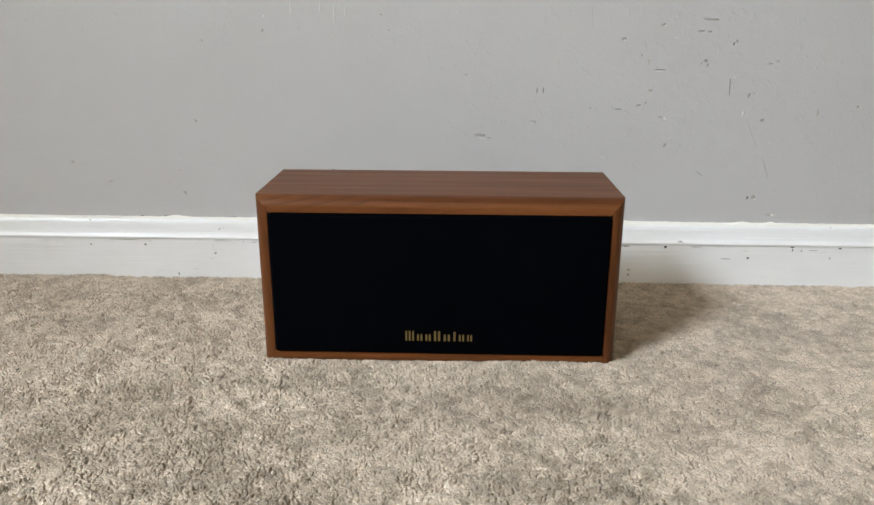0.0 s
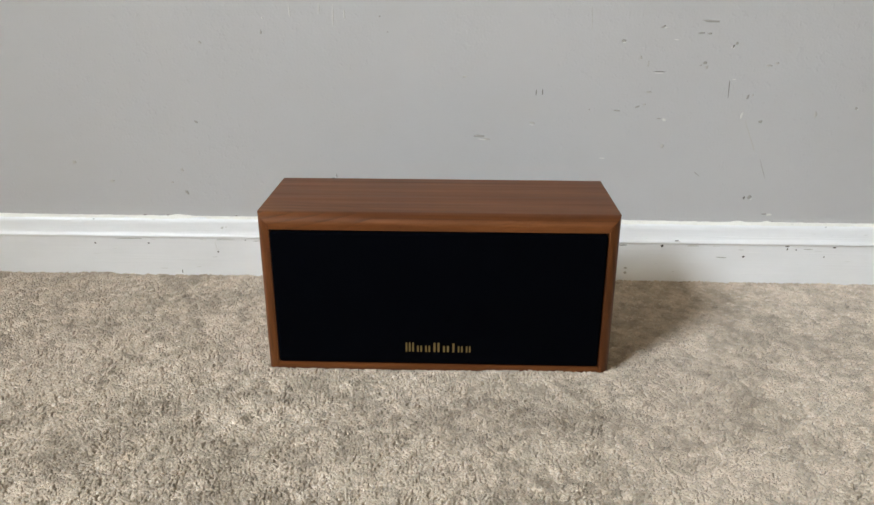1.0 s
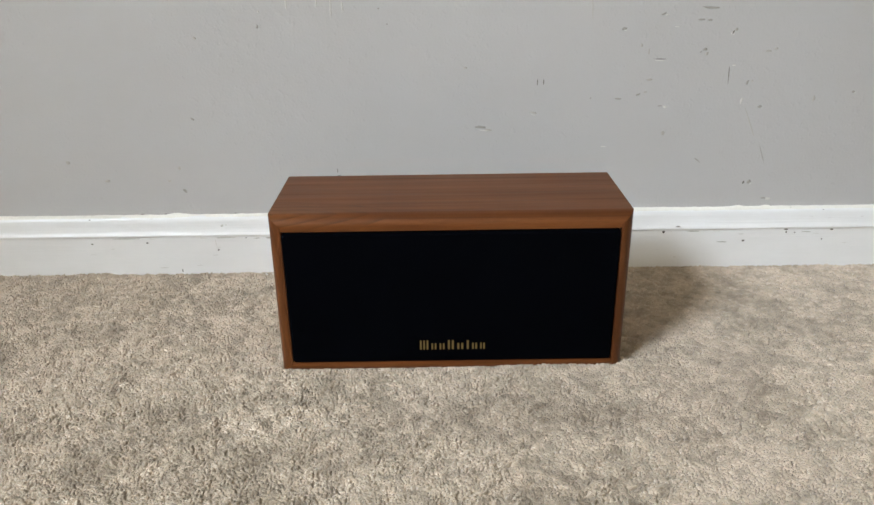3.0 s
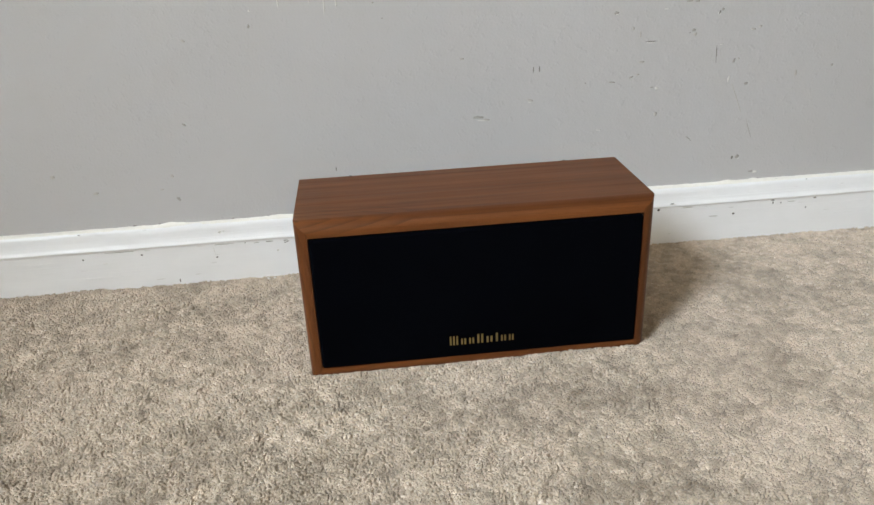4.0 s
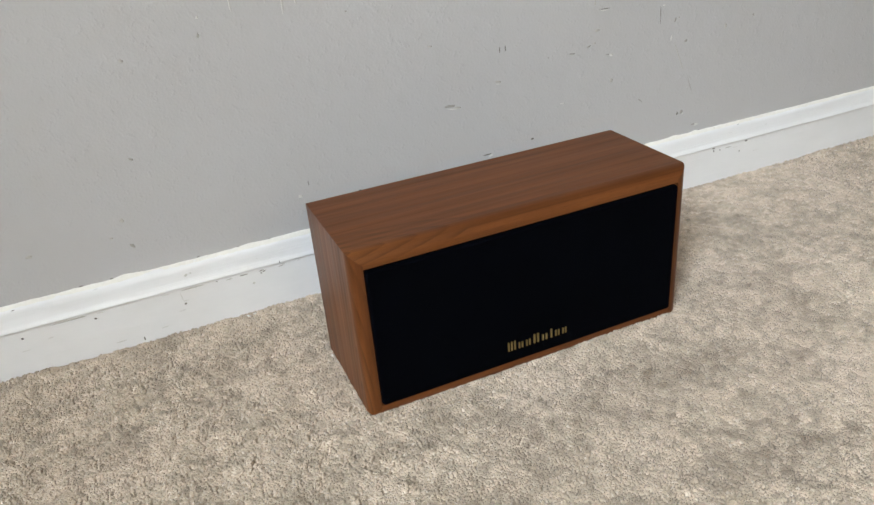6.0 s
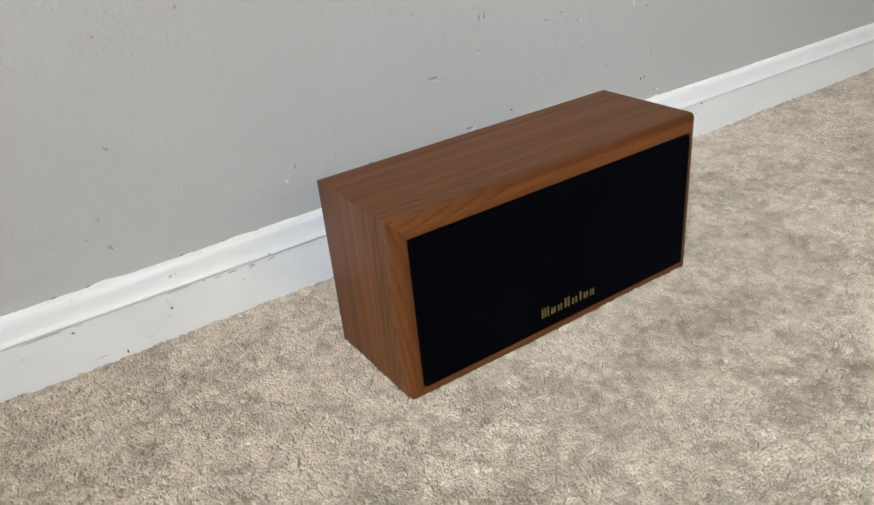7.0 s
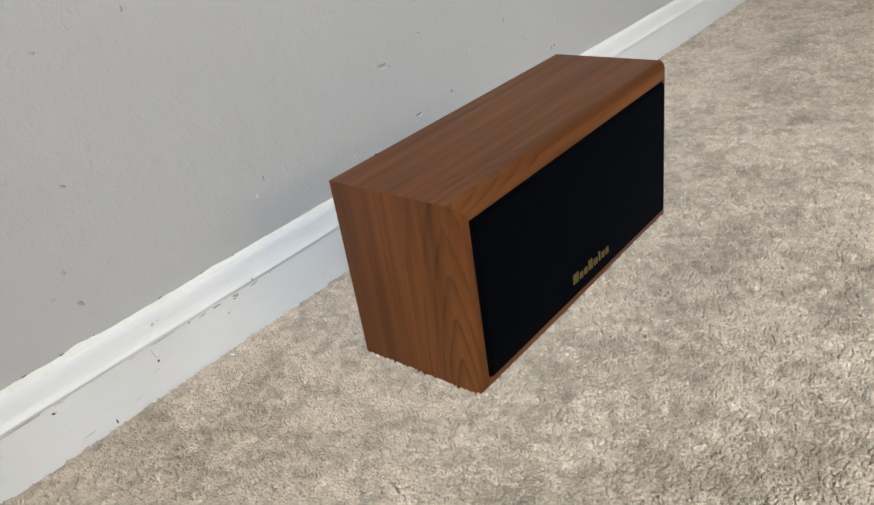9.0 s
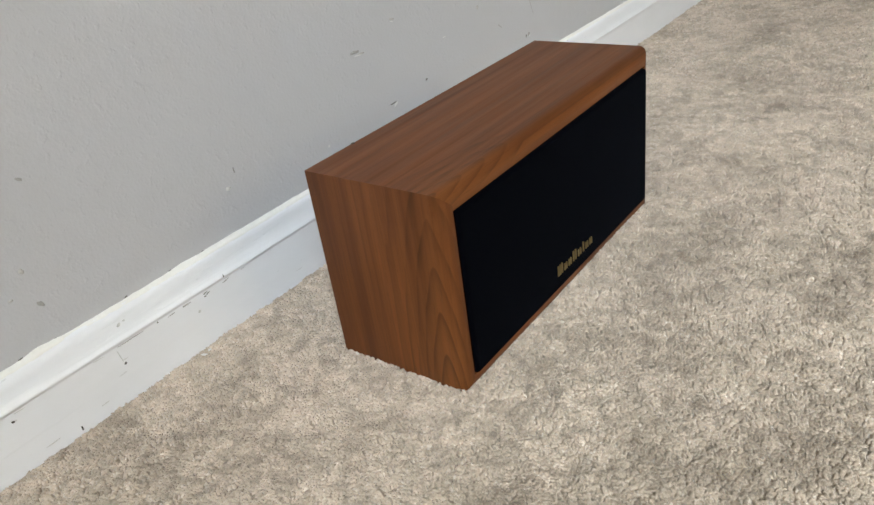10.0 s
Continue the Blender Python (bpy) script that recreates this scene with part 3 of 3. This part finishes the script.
on_board("nick", 0.469, 0.046, 0.002, 0.004, 0)
on_board("nick", 0.481, 0.045, 0.002, 0.0018, 0)
on_board("scuff", 0.497, 0.046, 0.012, 0.0010, 0, SCUFF)
on_board("nick", 0.520, 0.035, 0.0016, 0.003, 0)
on_board("scuff", 0.532, 0.049, 0.005, 0.002, 0)
on_board("scuff", 0.252, 0.015, 0.005, 0.003, 0, FAINT)
on_board("scuff", 0.252, 0.008, 0.005, 0.004, 0, FAINT)
on_board("chip_glint", 0.320, 0.0555, 0.008, 0.002, 0, CHIP_GLINT)
on_board("scuff", 0.318, 0.0562, 0.006, 0.0016, 0)


r7 = random.Random(7)
for i in range(14):
    fx = r7.uniform(-0.56, 0.56)
    on_board("nick", fx, r7.choice((r7.uniform(0.0782, 0.0792), r7.uniform(0.0752, 0.0772))), r7.uniform(0.001, 0.005), 0.0008, r7.uniform(-8, 8), NICK)
for i in range(30):
    fx = r7.uniform(-0.56, 0.56)
    on_board("scuff", fx, r7.choice((r7.uniform(0.0485, 0.0495), r7.uniform(0.004, 0.046))), r7.uniform(0.003, 0.012), r7.uniform(0.0004, 0.0008), r7.uniform(-4, 4), r7.choice((PALE, PALE, CHIP_GLINT)))

# ---- windows out of view ----
def window(name, along_y, a0, a1, z0, z1, at, out):
    w = new(name)

    def bar(nm, p0, p1, q0, q1, d0, d1, mat=TRIM):
        lo, hi = sorted((at + out * d0, at + out * d1))
        dims = (lo, hi, p0, p1, q0, q1) if along_y else (p0, p1, lo, hi, q0, q1)
        return part(nm, box(*dims), mat, w)
    f = 0.05
    bar("frame_post", a0, a0 + f, z0, z1, 0.02, 0.05)
    bar("frame_post", a1 - f, a1, z0, z1, 0.02, 0.05)
    bar("frame_rail", a0 + f, a1 - f, z0, z0 + f, 0.02, 0.05)
    bar("frame_rail", a0 + f, a1 - f, z1 - f, z1, 0.02, 0.05)
    mid = (z0 + z1) / 2
    bar("frame_rail", a0 + f, a1 - f, mid - 0.02, mid + 0.02, 0.02, 0.05)
    bar("sill", a0 - 0.04, a1 + 0.04, z0 - 0.03, z0 - 0.002, -0.06, -0.002)
    pane = bar("pane", a0 + f, a1 - f, z0 + f, mid - 0.02, 0.032, 0.036, GLASS)
    pane.visible_shadow = False
    pane = bar("pane", a0 + f, a1 - f, mid + 0.02, z1 - f, 0.032, 0.036, GLASS)
    pane.visible_shadow = False
    return tagged(w, "white painted sash window", "window", kind="structure")


window("window_1", True, *WIN, LEFT_X, -1)
window("window_2", False, *WIN2, FRONT_Y, -1)
window("window_3", True, *WIN3, LEFT_X, -1)

# ---- carpet ----
def blob(x, y, cx, cy, wx, wy, turn, edge):
    """A trodden patch: 1 inside a turned rounded box, 0 outside, with a ragged soft edge."""
    a = radians(turn)
    u, v = (x - cx) * math.cos(a) + (y - cy) * math.sin(a), (y - cy) * math.cos(a) - (x - cx) * math.sin(a)
    rag = (value_noise(x + 9, y + 9, 0.030, 61) - 0.5) * 0.45 + (value_noise(x + 9, y + 9, 0.011, 62) - 0.5) * 0.7
    d = np.maximum(np.abs(u) - wx, np.abs(v) - wy) / edge + rag
    return np.clip(0.5 - d, 0, 1)


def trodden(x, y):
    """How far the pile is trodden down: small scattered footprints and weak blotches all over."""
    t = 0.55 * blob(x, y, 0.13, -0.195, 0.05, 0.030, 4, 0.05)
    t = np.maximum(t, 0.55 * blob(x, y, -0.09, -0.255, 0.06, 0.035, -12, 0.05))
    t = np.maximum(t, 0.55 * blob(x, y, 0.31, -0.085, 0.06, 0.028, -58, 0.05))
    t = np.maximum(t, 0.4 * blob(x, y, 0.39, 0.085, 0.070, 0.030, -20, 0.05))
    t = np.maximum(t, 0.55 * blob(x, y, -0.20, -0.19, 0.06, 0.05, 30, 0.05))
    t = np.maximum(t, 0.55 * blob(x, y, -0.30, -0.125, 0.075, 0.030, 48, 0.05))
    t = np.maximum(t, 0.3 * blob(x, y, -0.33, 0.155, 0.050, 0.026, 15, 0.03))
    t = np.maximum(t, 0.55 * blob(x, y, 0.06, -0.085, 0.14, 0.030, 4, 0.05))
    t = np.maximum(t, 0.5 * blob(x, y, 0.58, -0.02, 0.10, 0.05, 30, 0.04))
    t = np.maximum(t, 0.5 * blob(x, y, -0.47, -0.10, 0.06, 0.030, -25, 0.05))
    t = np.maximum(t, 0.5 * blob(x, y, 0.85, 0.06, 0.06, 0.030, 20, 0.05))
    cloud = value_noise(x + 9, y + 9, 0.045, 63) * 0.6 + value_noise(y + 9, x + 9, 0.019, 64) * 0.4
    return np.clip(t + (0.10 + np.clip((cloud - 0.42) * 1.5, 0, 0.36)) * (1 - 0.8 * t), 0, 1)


def by_speaker(x, y):
    return np.maximum(np.abs(x) - HALF_W, np.maximum(-y, y - BACK))


def carpet_height(x, y):
    """The height of the pile's tips: broad swells and lumps, lower where trodden and along the wall."""
    a, b = x + 9, y + 9
    z = 0.0016 - 0.0048 * np.clip((y - 0.10) / 0.15, 0, 1) + (value_noise(a, b, 0.10, 104) - 0.5) * 0.0034
    calm = np.clip((0.29 - y) / 0.06, 0.3, 1) * (1 - 0.7 * np.exp(-(by_speaker(x, y) / 0.014) ** 2))
    z = z + calm * ((value_noise(b, a, 0.024, 36) - 0.5) * 0.0040 + (value_noise(a, b, 0.011, 31) - 0.5) * 0.0030)
    z = z - 0.0010 * trodden(x, y)
    return z + 0.0014 * np.exp(-(by_speaker(x, y) / 0.010) ** 2)


def backing_height(x, y):
    under = (np.abs(x) < HALF_W - 0.002) & (y > 0.006) & (y < BACK - 0.002)
    return np.where(under, -0.0046, carpet_height(x, y) - 0.0017)


floor = grid_mesh("floor", [LEFT_X, -1.2] + [float(v) for v in np.arange(-0.78, 1.8, 0.0062)] + [2.3, RIGHT_X],
                  [FRONT_Y, -1.2] + [float(v) for v in np.arange(-0.36, 0.2685, 0.0062)] + [WALL_Y],
                  lambda X, Y: (X, Y, backing_height(X, Y)), BACKING)
tagged(floor, "beige cut pile carpet, trodden and patchy", "carpet", kind="structure")


def tufts(x, y, cell, seed):
    """The nearest of jittered tuft centres: the way to it, the distance in cells, and three random numbers of that tuft."""
    r = np.random.RandomState(seed).rand(5, 128, 128)
    u, v = x / cell, y / cell
    i, j = np.floor(u).astype(int), np.floor(v).astype(int)
    best = np.full(x.shape, 9.0)
    out = [np.zeros(x.shape) for k in range(5)]
    for p in (-1, 0, 1):
        for q in (-1, 0, 1):
            a, b = (i + p) % 128, (j + q) % 128
            du, dv = i + p + r[0][a, b] - u, j + q + r[1][a, b] - v
            d = np.hypot(du, dv)
            nearer = d < best
            best = np.where(nearer, d, best)
            for k, val in enumerate((du, dv, r[2][a, b], r[3][a, b], r[4][a, b])):
                out[k] = np.where(nearer, val, out[k])
    return out[0] * cell, out[1] * cell, best, out[2], out[3], out[4]


def pile(name, x0, x1, y0, y1, step, thick, seed):
    """Blunt leaning yarn ends gathered in tufts over a rectangle, none under the speaker."""
    rs = np.random.RandomState(seed)
    gx, gy = np.meshgrid(np.arange(x0, x1, step), np.arange(y0, y1, step), indexing="ij")
    x = (gx + (rs.rand(*gx.shape) - 0.5) * step * 1.3).ravel()
    y = (gy + (rs.rand(*gx.shape) - 0.5) * step * 1.3).ravel()
    keep = (y < 0.2665) & ~((np.abs(x) < HALF_W + 0.0005) & (y > 0.004) & (y < BACK + 0.0005))
    x, y = x[keep], y[keep]
    n = len(x)
    cx, cy, far, tall, tilt, way = tufts(x + 9 + 0.002 * rs.randn(n) * 0.3, y + 9, 0.0064, seed + 5)
    tread = trodden(x, y)
    # the nap: away from the wall where trodden, otherwise swirling in patches
    swirl = value_noise(x + 9, y + 9, 0.13, seed + 1) * 8.0 + value_noise(x + 9, y + 9, 0.035, seed + 2) * 4.0
    nx = 0.0008 * np.cos(swirl) * (1 - tread) - 0.0004 * tread
    ny = 0.0008 * np.sin(swirl) * (1 - tread) + 0.0004 * (1 - tread) - 0.0004 * tread
    lean = 0.0016 * tilt
    dx = nx + lean * np.cos(way * 6.28) + cx * 0.15 + rs.randn(n) * 0.0003
    dy = ny + lean * np.sin(way * 6.28) + cy * 0.15 + rs.randn(n) * 0.0003
    near = np.exp(-(by_speaker(x, y) / 0.006) ** 2)
    dx, dy = dx * (1 - 0.7 * near), dy * (1 - 0.7 * near)
    surface = carpet_height(x, y)
    top = surface + (tall - 0.5) * 0.0007 - 0.0011 * np.minimum(far, 1.0) ** 2 + rs.randn(n) * 0.00012
    low = surface - 0.0042
    # soiled tufts lie among clean ones; trodden nap's shading is painted in as extra
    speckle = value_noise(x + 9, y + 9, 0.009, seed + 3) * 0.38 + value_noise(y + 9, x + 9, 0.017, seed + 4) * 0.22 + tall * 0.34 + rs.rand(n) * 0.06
    darkened = np.clip(0.86 * tread + (0.50 - speckle) * (1.5 - 0.5 * tread), 0, 1) * 0.8
    spin, rad = rs.rand(n) * 6.28, thick * (0.75 + 0.5 * rs.rand(n))
    rings = []
    for k, wide in enumerate((1.0, 1.0)):
        for q in range(3):
            a = spin + q * math.pi / 1.5 + k * 0.5
            rings.append(np.stack([x + dx * k + np.cos(a) * rad * wide, y + dy * k + np.sin(a) * rad * wide, (low, top)[k] + k * np.sin(a + way * 6.28) * rad * 0.4], axis=1))
    rings.append(np.stack([x + dx * 1.08, y + dy * 1.08, top + rad * 0.45], axis=1))
    co = np.stack(rings, axis=1)
    # keep the tips off the board
    co[..., 1] = np.minimum(co[..., 1], 0.2676)
    pattern = [0, 1, 4, 3, 1, 2, 5, 4, 2, 0, 3, 5, 3, 4, 6, 4, 5, 6, 5, 3, 6]
    idx = (np.arange(n)[:, None] * 7 + np.array(pattern)[None]).reshape(-1)
    first = (np.arange(n)[:, None] * 21 + np.array([0, 4, 8, 12, 15, 18])[None]).reshape(-1)
    me = bpy.data.meshes.new(name)
    me.vertices.add(n * 7)
    me.vertices.foreach_set("co", co.astype(np.float32).ravel())
    me.loops.add(n * 21)
    me.loops.foreach_set("vertex_index", idx.astype(np.int32))
    me.polygons.add(n * 6)
    me.polygons.foreach_set("loop_start", first.astype(np.int32))
    me.polygons.foreach_set("use_smooth", np.ones(n * 6, dtype=bool))
    me.update(calc_edges=True)
    me.validate()
    soil_nap = me.attributes.new("soil_nap", "FLOAT", "POINT")
    soil_nap.data.foreach_set("value", np.repeat(darkened, 7).astype(np.float32))
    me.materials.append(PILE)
    ob = new(name, me)
    ob.parent = floor
    return tagged(ob, "beige cut pile yarn tufts", kind="stuff")


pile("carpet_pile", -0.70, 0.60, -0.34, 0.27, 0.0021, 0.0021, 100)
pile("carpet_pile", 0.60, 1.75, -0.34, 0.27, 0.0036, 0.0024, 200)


# ---- bits lying on the carpet ----
def crumb(name, x, y, sizes, mat, label, category, seed):
    """A small torn bit: a bent, ragged flake with thickness."""
    r = random.Random(seed)
    bm = bmesh.new()
    bmesh.ops.create_icosphere(bm, subdivisions=2, radius=1.0)
    for v in bm.verts:
        k = 0.75 + 0.5 * r.random()
        v.co = Vector((v.co.x * sizes[0] * k, v.co.y * sizes[1] * k, v.co.z * sizes[2] * k + 0.25 * sizes[2] * math.sin(v.co.x * 3)))
    ob = new(name, mesh_of(bm, name, mat, True))
    z = float(carpet_height(np.array([x]), np.array([y]))[0])
    ob.location = (x, y, z + sizes[2] * 0.7 + 0.0004)
    ob.rotation_euler = (r.uniform(-0.2, 0.2), r.uniform(-0.2, 0.2), r.uniform(0, 3))
    return tagged(ob, label, category)


LINT = mottled("pale_lint", (0.72, 0.68, 0.62), (0.80, 0.77, 0.72), 0.9, 600)
crumb("paint_flake", -0.251, 0.2565, (0.0032, 0.0014, 0.0010), CHIP_GLINT, "tiny white paint flake on carpet beside the baseboard", "paint flake", 1)
crumb("paint_flake", -0.243, 0.2585, (0.0020, 0.0012, 0.0009), CHIP_GLINT, "tiny white paint flake on carpet beside the baseboard", "paint flake", 2)
crumb("lint", -0.1862, 0.119, (0.0015, 0.0010, 0.0011), LINT, "small pale tuft of lint beside the speaker", "lint", 3)
crumb("lint", -0.429, -0.032, (0.0016, 0.0012, 0.0010), HOLE, "tiny dark speck of lint on the carpet", "lint", 4)
